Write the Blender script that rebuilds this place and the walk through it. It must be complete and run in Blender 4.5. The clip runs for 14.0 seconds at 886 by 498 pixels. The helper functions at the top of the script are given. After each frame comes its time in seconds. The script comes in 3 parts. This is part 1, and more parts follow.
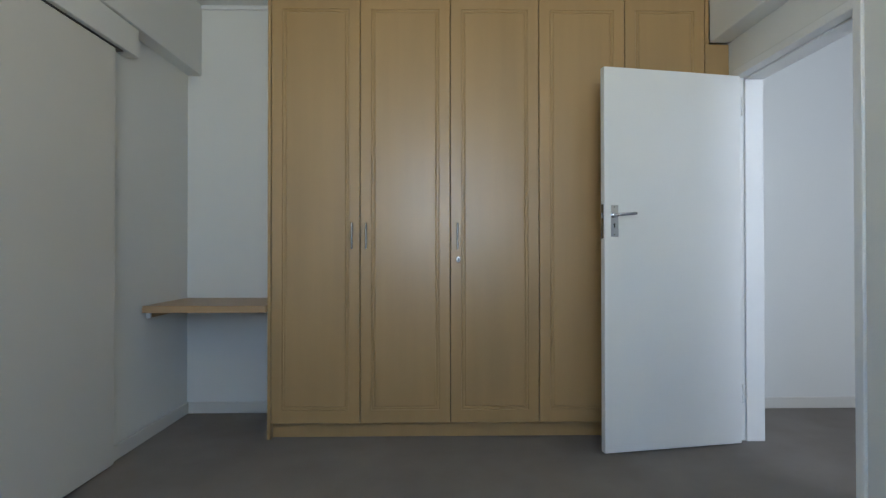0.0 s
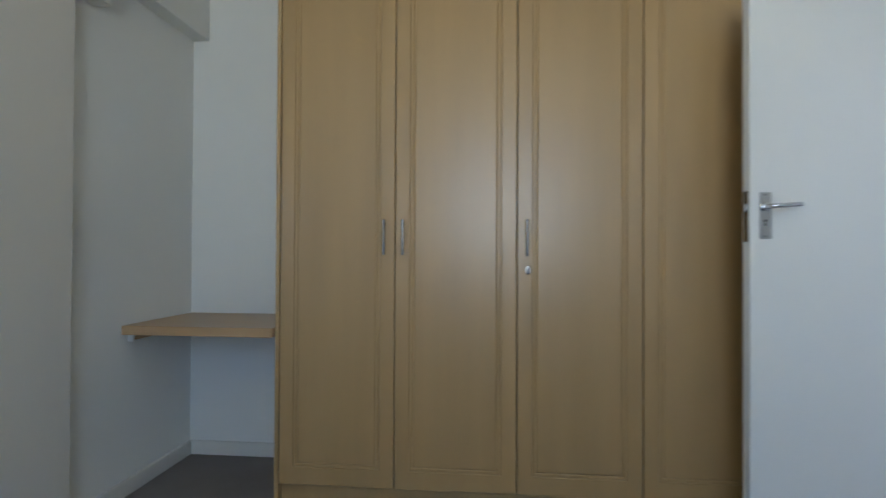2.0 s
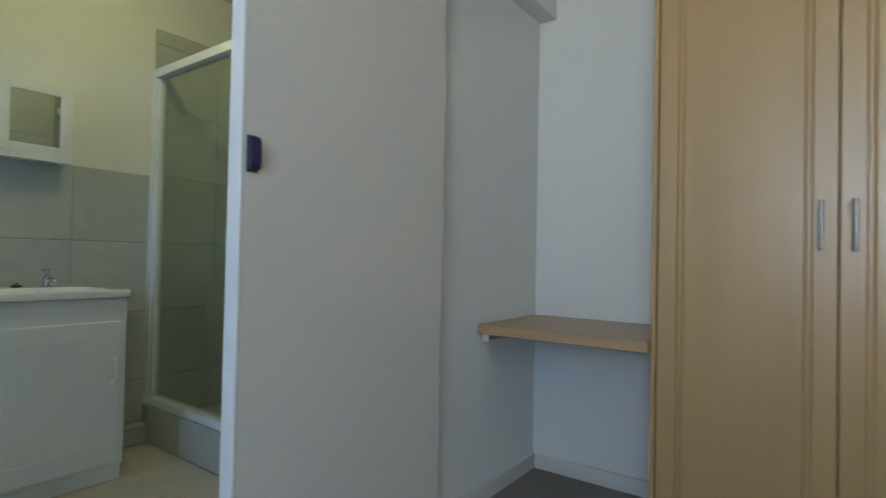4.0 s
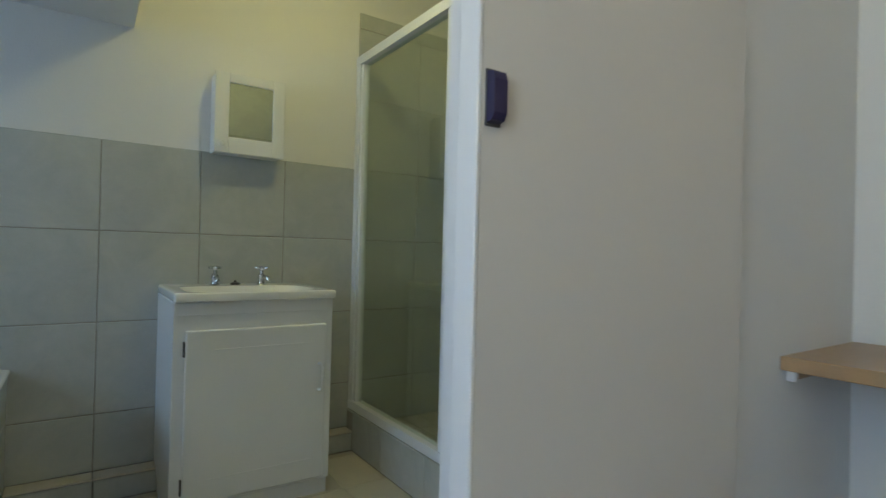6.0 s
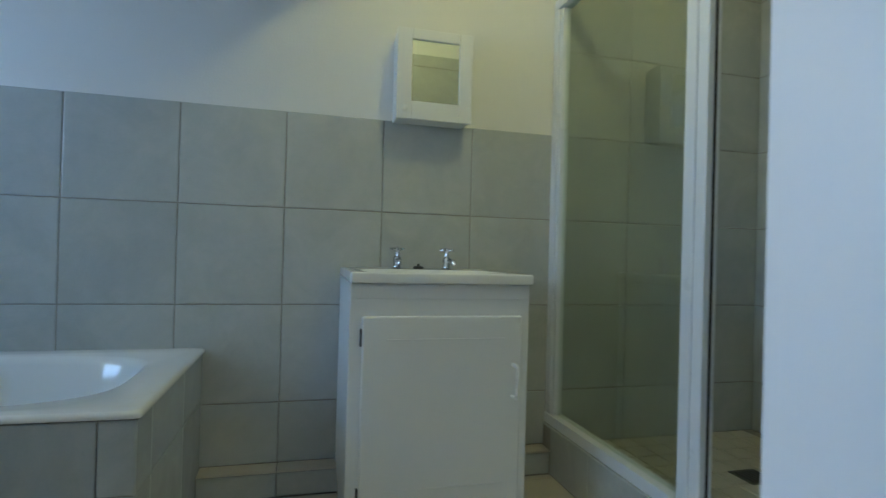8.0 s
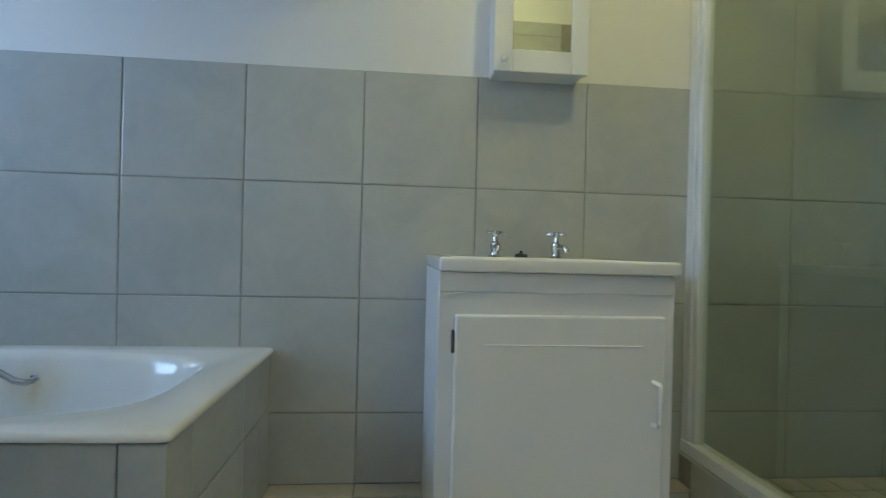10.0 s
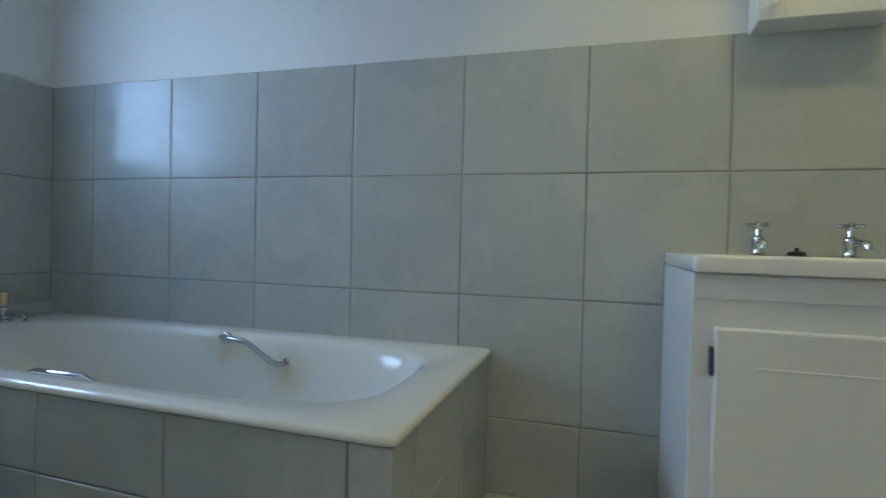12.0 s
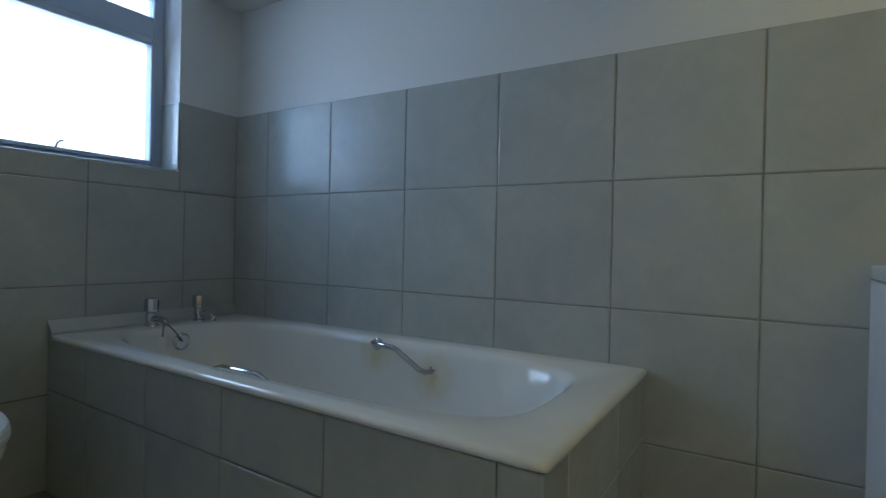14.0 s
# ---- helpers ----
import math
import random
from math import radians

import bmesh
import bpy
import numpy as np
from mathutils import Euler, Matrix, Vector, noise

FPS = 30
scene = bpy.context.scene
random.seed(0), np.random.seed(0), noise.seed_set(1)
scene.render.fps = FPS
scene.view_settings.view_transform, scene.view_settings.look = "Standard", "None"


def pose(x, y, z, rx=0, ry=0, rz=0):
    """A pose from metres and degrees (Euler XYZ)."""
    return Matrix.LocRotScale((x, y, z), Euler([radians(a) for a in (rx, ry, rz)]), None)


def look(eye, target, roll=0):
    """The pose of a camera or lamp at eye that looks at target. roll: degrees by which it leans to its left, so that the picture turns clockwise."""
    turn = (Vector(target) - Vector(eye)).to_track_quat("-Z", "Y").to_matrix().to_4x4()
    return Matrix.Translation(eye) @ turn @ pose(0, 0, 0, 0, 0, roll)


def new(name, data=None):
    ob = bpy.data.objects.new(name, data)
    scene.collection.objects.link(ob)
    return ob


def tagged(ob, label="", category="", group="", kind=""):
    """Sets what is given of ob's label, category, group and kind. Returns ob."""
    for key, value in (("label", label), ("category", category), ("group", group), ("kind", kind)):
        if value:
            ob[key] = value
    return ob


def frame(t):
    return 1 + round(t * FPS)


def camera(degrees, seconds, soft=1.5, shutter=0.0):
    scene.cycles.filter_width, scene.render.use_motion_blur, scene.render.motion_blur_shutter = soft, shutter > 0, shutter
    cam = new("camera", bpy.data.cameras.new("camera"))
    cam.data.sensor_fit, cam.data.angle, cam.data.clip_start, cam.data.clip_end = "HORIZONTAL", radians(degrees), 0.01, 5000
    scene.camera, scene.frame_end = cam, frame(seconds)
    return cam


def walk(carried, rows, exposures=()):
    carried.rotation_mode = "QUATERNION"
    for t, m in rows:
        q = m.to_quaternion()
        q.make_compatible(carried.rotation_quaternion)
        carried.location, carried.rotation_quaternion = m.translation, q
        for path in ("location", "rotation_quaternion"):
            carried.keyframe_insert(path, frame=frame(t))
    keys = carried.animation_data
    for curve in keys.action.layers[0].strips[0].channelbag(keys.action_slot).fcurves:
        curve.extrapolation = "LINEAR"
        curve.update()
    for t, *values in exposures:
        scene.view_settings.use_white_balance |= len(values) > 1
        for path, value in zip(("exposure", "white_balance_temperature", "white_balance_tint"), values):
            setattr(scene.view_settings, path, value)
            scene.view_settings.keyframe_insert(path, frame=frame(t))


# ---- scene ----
cam = camera(80.2, 14.0, 1.25, 0.5)
ROWS = [
    (0.0, -0.131, 0.005, 1.052, -0.94, 0.49, 0.04),
    (0.5, -0.057, 0.198, 1.063, -0.86, 0.62, -0.05),
    (1.0, -0.057, 0.389, 1.069, -1.15, 0.79, -0.07),
    (1.5, -0.112, 0.592, 1.064, 0.14, 0.93, -0.06),
    (2.0, -0.143, 0.799, 1.079, 5.33, 0.63, -0.29),
    (2.5, -0.229, 0.939, 1.078, 13.13, 0.50, -0.54),
    (3.0, -0.375, 0.982, 1.066, 20.88, 0.57, -0.70),
    (3.5, -0.430, 1.053, 1.054, 30.66, 0.64, -1.14),
    (4.0, -0.586, 1.091, 1.033, 35.98, 1.01, -1.17),
    (4.2, -0.621, 1.089, 1.036, 38.01, 0.87, -1.24),
    (6.5, -1.193, 1.380, 1.028, 60.09, 0.37, -1.51),
    (7.0, -1.295, 1.411, 1.003, 64.73, 0.31, -1.59),
    (7.5, -1.405, 1.437, 0.963, 70.17, 0.20, -1.59),
    (8.0, -1.511, 1.452, 0.927, 75.26, 0.43, -1.57),
    (8.2, -1.554, 1.450, 0.916, 76.90, 0.44, -1.57),
    (10.3, -1.936, 1.480, 0.878, 87.28, -0.25, -1.63),
    (10.5, -1.960, 1.466, 0.877, 89.64, -0.44, -1.72),
    (11.0, -1.978, 1.464, 0.871, 95.70, -0.22, -1.60),
    (11.5, -2.006, 1.445, 0.869, 101.27, -0.42, -1.47),
    (12.0, -2.038, 1.417, 0.873, 106.68, -0.76, -1.45),
    (12.5, -2.046, 1.413, 0.874, 112.03, -0.46, -1.37),
    (13.0, -2.056, 1.403, 0.888, 115.75, -0.95, -1.18),
    (13.5, -2.062, 1.401, 0.887, 119.11, -0.60, -1.21),
    (14.0, -2.062, 1.386, 0.882, 121.73, -0.32, -1.31),
]
EXPOSURES = [(0.0, -0.18, 5250, 9), (1.5, -0.23, 5250, 9), (2.5, 0.0, 5100, 9), (4.0, 0.08, 5150, 9), (6.5, 0.22, 5550, 9), (7.5, 0.28, 5350, 9), (8.2, 0.34, 5050, 7),
             (10.5, 0.66, 5450, 12), (12.0, 0.55, 5500, 12), (13.0, 0.30, 5600, 12), (13.5, 0.12, 5600, 12), (14.0, -0.18, 5600, 12)]
walk(cam, [(t, pose(x, y, z, 90 + pitch, roll, yaw)) for t, x, y, z, yaw, pitch, roll in ROWS], EXPOSURES)


# ---------------------------------------------------------------- light
world = bpy.data.worlds.new("sky")
scene.world = world
world.use_nodes = True
wn = world.node_tree
sky = wn.nodes.new("ShaderNodeTexSky")
sky.sky_type, sky.sun_disc = "NISHITA", False
sky.sun_elevation, sky.sun_rotation = radians(55), radians(80)
wn.links.new(sky.outputs[0], wn.nodes["Background"].inputs[0])
wn.nodes["Background"].inputs[1].default_value = 0.12


def lamp(name, kind, at, target, power, colour, size=(1, 1)):
    data = bpy.data.lights.new(name, kind)
    data.energy, data.color = power, colour
    if kind == "AREA":
        data.shape, data.size, data.size_y = "RECTANGLE", size[0], size[1]
    if kind == "SUN":
        data.angle = radians(0.5)
    ob = new(name, data)
    ob.matrix_world = look(at, target)
    return ob


lamp("sun", "SUN", (6, 1, 9), (0, 0, 0), 3.0, (1, 0.95, 0.86))
# daylight of the bedroom window: cool light from the sky, warm light thrown up by the ground
lamp("bedroom_sky", "AREA", (0.0, -1.52, 1.72), (0.0, 2.6, 0.9), 22, (0.36, 0.61, 1.0), (1.25, 1.3))
lamp("bedroom_ground", "AREA", (0.0, -1.51, 1.6), (0.0, 0.3, 3.7), 62, (1.0, 0.82, 0.46), (1.3, 1.2)).data.spread = radians(130)
# daylight of the bathroom window
lamp("bathroom_sky", "AREA", (-2.93, -1.25, 1.62), (-3.0, 1.2, 1.2), 34, (0.42, 0.66, 1.0), (1.5, 1.1))
lamp("bathroom_ground", "AREA", (-2.93, -1.2, 1.5), (-2.93, 0.6, 2.9), 4.5, (1.0, 0.82, 0.58), (1.3, 0.9)).data.spread = radians(130)
# unseen fill lamp added to brighten the passage, which has no window
lamp("passage_sky", "AREA", (2.3, 0.4, 1.7), (2.3, 3.5, 1.2), 26, (1.0, 0.97, 0.96), (0.9, 1.4))

# ---------------------------------------------------------------- materials


def material(name, colour, rough=0.6, metal=0.0, vary=0.06, scale=6.0, bump=0.05, bump_scale=90.0, stretch=(1, 1, 1), spread=0.0, coat=0.0, spec=0.5):
    m = bpy.data.materials.new(name)
    m.use_nodes = True
    n, l = m.node_tree.nodes, m.node_tree.links
    b = n["Principled BSDF"]
    b.inputs["Roughness"].default_value, b.inputs["Metallic"].default_value = rough, metal
    b.inputs["Coat Weight"].default_value, b.inputs["Specular IOR Level"].default_value = coat, spec
    co = n.new("ShaderNodeTexCoord")
    mp = n.new("ShaderNodeMapping")
    mp.inputs["Scale"].default_value = stretch
    l.new(co.outputs["Object"], mp.inputs[0])
    info = n.new("ShaderNodeObjectInfo")
    off = n.new("ShaderNodeVectorMath")
    off.operation = "ADD"
    sc = n.new("ShaderNodeVectorMath")
    sc.operation = "SCALE"
    sc.inputs[0].default_value = (7.3, 3.1, 5.7)
    l.new(info.outputs["Random"], sc.inputs["Scale"])
    l.new(mp.outputs[0], off.inputs[0])
    l.new(sc.outputs[0], off.inputs[1])
    big = n.new("ShaderNodeTexNoise")
    big.inputs["Scale"].default_value, big.inputs["Detail"].default_value = scale, 6
    fine = n.new("ShaderNodeTexNoise")
    fine.inputs["Scale"].default_value, fine.inputs["Detail"].default_value = bump_scale, 4
    l.new(off.outputs[0], big.inputs[0])
    l.new(off.outputs[0], fine.inputs[0])
    mix = n.new("ShaderNodeMix")
    mix.inputs[0].default_value = 0.22
    l.new(big.outputs[0], mix.inputs[2])
    l.new(fine.outputs[0], mix.inputs[3])
    ramp = n.new("ShaderNodeValToRGB")
    c = Vector(colour)
    ramp.color_ramp.elements[0].position, ramp.color_ramp.elements[1].position = 0.25, 0.75
    ramp.color_ramp.elements[0].color = (*(c * (1 - vary)), 1)
    ramp.color_ramp.elements[1].color = (*[min(1, q) for q in c * (1 + vary)], 1)
    l.new(mix.outputs[0], ramp.inputs[0])
    out = ramp.outputs[0]
    if spread:
        hsv = n.new("ShaderNodeHueSaturation")
        mr = n.new("ShaderNodeMapRange")
        mr.inputs[3].default_value, mr.inputs[4].default_value = 1 - spread, 1 + spread
        l.new(info.outputs["Random"], mr.inputs[0])
        l.new(mr.outputs[0], hsv.inputs["Value"])
        l.new(out, hsv.inputs["Color"])
        out = hsv.outputs[0]
    l.new(out, b.inputs["Base Color"])
    if bump:
        bp = n.new("ShaderNodeBump")
        bp.inputs["Strength"].default_value, bp.inputs["Distance"].default_value = bump, 0.01
        l.new(fine.outputs[0], bp.inputs["Height"])
        l.new(bp.outputs[0], b.inputs["Normal"])
    if rough > 0.15 and metal < 0.5:
        rr = n.new("ShaderNodeMapRange")
        rr.inputs[3].default_value, rr.inputs[4].default_value = rough - 0.06, rough + 0.06
        l.new(big.outputs[0], rr.inputs[0])
        l.new(rr.outputs[0], b.inputs["Roughness"])
    return m


def glass(name, tint, gloss=0.6):
    m = bpy.data.materials.new(name)
    m.use_nodes = True
    n, l = m.node_tree.nodes, m.node_tree.links
    n.remove(n["Principled BSDF"])
    tr = n.new("ShaderNodeBsdfTransparent")
    tr.inputs[0].default_value = (*tint, 1)
    gl = n.new("ShaderNodeBsdfGlossy")
    gl.inputs["Roughness"].default_value = 0.02
    fr = n.new("ShaderNodeFresnel")
    fr.inputs[0].default_value = 1.45
    k = n.new("ShaderNodeMath")
    k.operation = "MULTIPLY"
    k.inputs[1].default_value = gloss
    mx = n.new("ShaderNodeMixShader")
    l.new(fr.outputs[0], k.inputs[0])
    l.new(k.outputs[0], mx.inputs[0])
    l.new(tr.outputs[0], mx.inputs[1])
    l.new(gl.outputs[0], mx.inputs[2])
    l.new(mx.outputs[0], n["Material Output"].inputs[0])
    return m


def glow(name, colour, strength):
    m = bpy.data.materials.new(name)
    m.use_nodes = True
    b = m.node_tree.nodes["Principled BSDF"]
    b.inputs["Base Color"].default_value = (*colour, 1)
    b.inputs["Emission Color"].default_value = (*colour, 1)
    b.inputs["Emission Strength"].default_value = strength
    return m


def tile_glaze(name, dark, light):
    """Glazed ceramic with soft clouds, fine speckle and a slightly uneven sheen; every tile differs."""
    m = bpy.data.materials.new(name)
    m.use_nodes = True
    n, l = m.node_tree.nodes, m.node_tree.links
    b = n["Principled BSDF"]
    co, info = n.new("ShaderNodeTexCoord"), n.new("ShaderNodeObjectInfo")
    sc, off = n.new("ShaderNodeVectorMath"), n.new("ShaderNodeVectorMath")
    sc.operation, off.operation = "SCALE", "ADD"
    sc.inputs[0].default_value = (17.3, 9.1, 5.7)
    l.new(info.outputs["Random"], sc.inputs["Scale"])
    l.new(co.outputs["Object"], off.inputs[0])
    l.new(sc.outputs[0], off.inputs[1])
    noises = []
    for scale, detail, rough in ((4.5, 5, 0.62), (26.0, 4, 0.6), (160.0, 2, 0.5), (9.0, 1, 0.4)):
        t = n.new("ShaderNodeTexNoise")
        t.inputs["Scale"].default_value, t.inputs["Detail"].default_value, t.inputs["Roughness"].default_value = scale, detail, rough
        l.new(off.outputs[0], t.inputs[0])
        noises.append(t)
    noises[0].inputs["Distortion"].default_value = 0.8
    m1, m2 = n.new("ShaderNodeMix"), n.new("ShaderNodeMix")
    m1.inputs[0].default_value, m2.inputs[0].default_value = 0.22, 0.12
    l.new(noises[0].outputs[0], m1.inputs[2])
    l.new(noises[1].outputs[0], m1.inputs[3])
    l.new(m1.outputs[0], m2.inputs[2])
    l.new(noises[2].outputs[0], m2.inputs[3])
    ramp = n.new("ShaderNodeValToRGB")
    ramp.color_ramp.elements[0].position, ramp.color_ramp.elements[1].position = 0.34, 0.66
    ramp.color_ramp.elements[0].color, ramp.color_ramp.elements[1].color = (*dark, 1), (*light, 1)
    l.new(m2.outputs[0], ramp.inputs[0])
    hsv, mr = n.new("ShaderNodeHueSaturation"), n.new("ShaderNodeMapRange")
    mr.inputs[3].default_value, mr.inputs[4].default_value = 0.96, 1.04
    l.new(info.outputs["Random"], mr.inputs[0])
    l.new(mr.outputs[0], hsv.inputs["Value"])
    l.new(ramp.outputs[0], hsv.inputs["Color"])
    l.new(hsv.outputs[0], b.inputs["Base Color"])
    rr = n.new("ShaderNodeMapRange")
    rr.inputs[3].default_value, rr.inputs[4].default_value = 0.17, 0.27
    l.new(noises[0].outputs[0], rr.inputs[0])
    l.new(rr.outputs[0], b.inputs["Roughness"])
    bp = n.new("ShaderNodeBump")
    bp.inputs["Strength"].default_value, bp.inputs["Distance"].default_value = 0.025, 0.01
    l.new(noises[3].outputs[0], bp.inputs["Height"])
    l.new(bp.outputs[0], b.inputs["Normal"])
    return m


PLASTER = material("wall_paint", (0.74, 0.74, 0.71), 0.62, vary=0.02, scale=1.6, bump=0.12, bump_scale=140)
CEIL = material("ceiling_paint", (0.80, 0.80, 0.77), 0.8, vary=0.02, scale=1.2, bump=0.05)
GLOSSPAINT = material("gloss_enamel", (0.78, 0.78, 0.77), 0.32, vary=0.015, scale=2.5, bump=0.03, bump_scale=60)
DOORPAINT = material("door_paint", (0.66, 0.64, 0.59), 0.45, vary=0.02, scale=1.5, bump=0.03, bump_scale=60)
WOOD = material("maple_foil", (0.39, 0.258, 0.108), 0.33, vary=0.085, scale=2.2, bump=0.03, bump_scale=90, stretch=(5, 5, 0.3), spread=0.03, spec=0.7)
WOODH = material("maple_board", (0.42, 0.285, 0.15), 0.36, vary=0.09, scale=5.0, bump=0.04, bump_scale=120, stretch=(0.35, 6, 6))
# near-black brown stands for the shade in the gaps between wardrobe doors
GAP = material("gap_shade_brown", (0.05, 0.035, 0.02), 0.8, bump=0)
CARPET = material("carpet", (0.30, 0.27, 0.245), 0.95, vary=0.16, scale=3.0, bump=0.9, bump_scale=420, spec=0.1)
TILE = tile_glaze("wall_tile", (0.42, 0.436, 0.408), (0.505, 0.518, 0.48))
FTILE = material("floor_tile", (0.52, 0.48, 0.38), 0.35, vary=0.08, scale=6.0, bump=0.06, bump_scale=60, spread=0.03)
GROUT = material("grout", (0.30, 0.285, 0.25), 0.9, vary=0.15, scale=12, bump=0.3, bump_scale=200)
MELAMINE = material("white_melamine", (0.76, 0.77, 0.76), 0.34, vary=0.015, scale=3, bump=0.02)
CERAMIC = material("white_ceramic", (0.80, 0.80, 0.77), 0.10, vary=0.012, scale=3, bump=0.0)
ACRYLIC = material("tub_enamel", (0.78, 0.77, 0.72), 0.12, vary=0.02, scale=4, bump=0.0)
CHROME = material("chrome", (0.62, 0.63, 0.66), 0.08, 1.0, vary=0.03, bump=0)
STEEL = material("brushed_steel", (0.25, 0.24, 0.225), 0.25, 1.0, vary=0.06, scale=30, bump=0.02)
MIRROR = material("mirror_silver", (0.70, 0.74, 0.70), 0.02, 1.0, vary=0.0, bump=0)
ALU = material("white_aluminium", (0.72, 0.74, 0.76), 0.30, vary=0.015, scale=5, bump=0.02)
WINPAINT = material("window_enamel", (0.45, 0.51, 0.62), 0.38, vary=0.03, scale=5, bump=0.03)
NAVY = material("navy_plastic", (0.022, 0.020, 0.07), 0.4, vary=0.1, bump=0.03)
# rubber parts, and the painted darkness of keyholes and drain slots
BLACK = material("black_rubber_hole_shade", (0.02, 0.02, 0.02), 0.5, bump=0.03)
DARKSTEEL = material("dark_hinge", (0.10, 0.10, 0.10), 0.45, 0.6, bump=0.03)
GLASS_SHOWER = glass("shower_glass", (0.92, 0.955, 0.905), 0.28)
GLASS_CLEAR = glass("window_glass", (0.95, 0.97, 0.97))
GROUNDMAT = material("yard_ground", (0.34, 0.29, 0.21), 0.9, vary=0.2, scale=0.8, bump=0.4, bump_scale=30)
SHADEGLOW = glow("lamp_shade_glow", (1.0, 0.83, 0.42), 3.0)

# ---------------------------------------------------------------- builders


def add_box(bm, a, b, bevel=0.0, seg=1):
    """A box from corner a to corner b, with softened edges."""
    r = bmesh.ops.create_cube(bm, size=1)
    vs = r["verts"]
    a, b = Vector(a), Vector(b)
    for v in vs:
        v.co = Vector((a[i] + (v.co[i] + 0.5) * (b[i] - a[i]) for i in range(3)))
    if bevel:
        es = list({e for v in vs for e in v.link_edges})
        bmesh.ops.bevel(bm, geom=es, offset=bevel, segments=seg, affect="EDGES", profile=0.5)
    return bm


def box(a, b, bevel=0.0, seg=1):
    return add_box(bmesh.new(), a, b, bevel, seg)


def tube(points, radius, sides=12):
    """A round bar along a line of points."""
    bm = bmesh.new()
    pts = [Vector(p) for p in points]
    rings = []
    for i, p in enumerate(pts):
        d = (pts[min(i + 1, len(pts) - 1)] - pts[max(i - 1, 0)]).normalized()
        up = Vector((0, 0, 1)) if abs(d.z) < 0.9 else Vector((1, 0, 0))
        s = d.cross(up).normalized()
        u = s.cross(d)
        rings.append([bm.verts.new(p + radius * (math.cos(q) * s + math.sin(q) * u)) for q in [k * math.tau / sides for k in range(sides)]])
    for r0, r1 in zip(rings, rings[1:]):
        for k in range(sides):
            bm.faces.new((r0[k], r0[(k + 1) % sides], r1[(k + 1) % sides], r1[k]))
    bm.faces.new(rings[0][::-1])
    bm.faces.new(rings[-1])
    return bm


def lathe(profile, at=(0, 0, 0), axis="z", sides=24):
    """A turned shape from (radius, height) pairs."""
    bm = bmesh.new()
    rings = []
    for r, h in profile:
        ring = []
        for k in range(sides):
            c, s = r * math.cos(k * math.tau / sides), r * math.sin(k * math.tau / sides)
            p = {"z": (c, s, h), "x": (h, c, s), "y": (s, h, c)}[axis]
            ring.append(bm.verts.new(Vector(p) + Vector(at)))
        rings.append(ring)
    for r0, r1 in zip(rings, rings[1:]):
        for k in range(sides):
            bm.faces.new((r0[k], r0[(k + 1) % sides], r1[(k + 1) % sides], r1[k]))
    bm.faces.new(rings[0][::-1])
    bm.faces.new(rings[-1])
    return bm


def loft(rings, cap=True, base=True):
    bm = bmesh.new()
    vr = [[bm.verts.new(p) for p in r] for r in rings]
    n = len(vr[0])
    for r0, r1 in zip(vr, vr[1:]):
        for k in range(n):
            bm.faces.new((r0[k], r0[(k + 1) % n], r1[(k + 1) % n], r1[k]))
    if cap:
        bm.faces.new(vr[-1])
    if base:
        bm.faces.new(vr[0][::-1])
    return bm


def oval(cx, cy, rx, ry, z, power=2.0, n=48):
    """A ring between an ellipse and a rounded rectangle."""
    out = []
    for k in range(n):
        q = (k + 0.5) * math.tau / n
        c, s = math.cos(q), math.sin(q)
        out.append((cx + rx * math.copysign(abs(c) ** (2 / power), c), cy + ry * math.copysign(abs(s) ** (2 / power), s), z))
    return out


def part(name, bm, mat, parent=None, label="", smooth=None):
    """Links a bmesh as one mesh object under a thing or a part."""
    me = bpy.data.meshes.new(name)
    bmesh.ops.recalc_face_normals(bm, faces=bm.faces)
    bm.to_mesh(me)
    bm.free()
    me.materials.append(mat)
    if smooth:
        me.polygons.foreach_set("use_smooth", [True] * len(me.polygons))
        me.set_sharp_from_angle(angle=radians(smooth))
    ob = new(name, me)
    if parent:
        ob.parent = parent
    if label:
        ob["label"] = label
    return ob


def thing(name, label, category, group="", at=(0, 0, 0)):
    ob = tagged(new(name), label, category, group)
    ob.location = at
    return ob


def structure(name, bm, mat, label, category="", smooth=None):
    return tagged(part(name, bm, mat, None, label, smooth), label, category or name.split("_")[0], kind="structure")


# ---------------------------------------------------------------- plan, in metres
XL, XR, YB, YS, ZC = -1.766, 1.57, 3.517, -1.6, 2.70     # bedroom
XB, XF, YW, YE = -1.99, -3.647, -0.738, 3.62             # bathroom: door wall, far wall, window wall, shower end
WT = 0.14

# bedroom floor and passage floor, one carpet
bm = box((-1.88, YS - 0.2, -0.12), (3.1, 3.66, 0.0))
structure("floor", bm, CARPET, "grey-brown short pile carpet", "floor")
structure("floor_bathroom", box((XF - 0.2, YW - 0.2, -0.12), (-1.882, YE + 0.2, -0.006)), GROUT, "grout bed under beige floor tiles", "floor")
structure("ceiling", box((-1.88, YS - 0.2, ZC), (3.1, 3.72, ZC + 0.12)), CEIL, "white painted ceiling", "ceiling")
structure("ceiling_bathroom", box((XF - 0.2, YW - 0.2, ZC - 0.08), (-1.882, YE + 0.2, ZC + 0.12)), CEIL, "white painted bathroom ceiling", "ceiling")

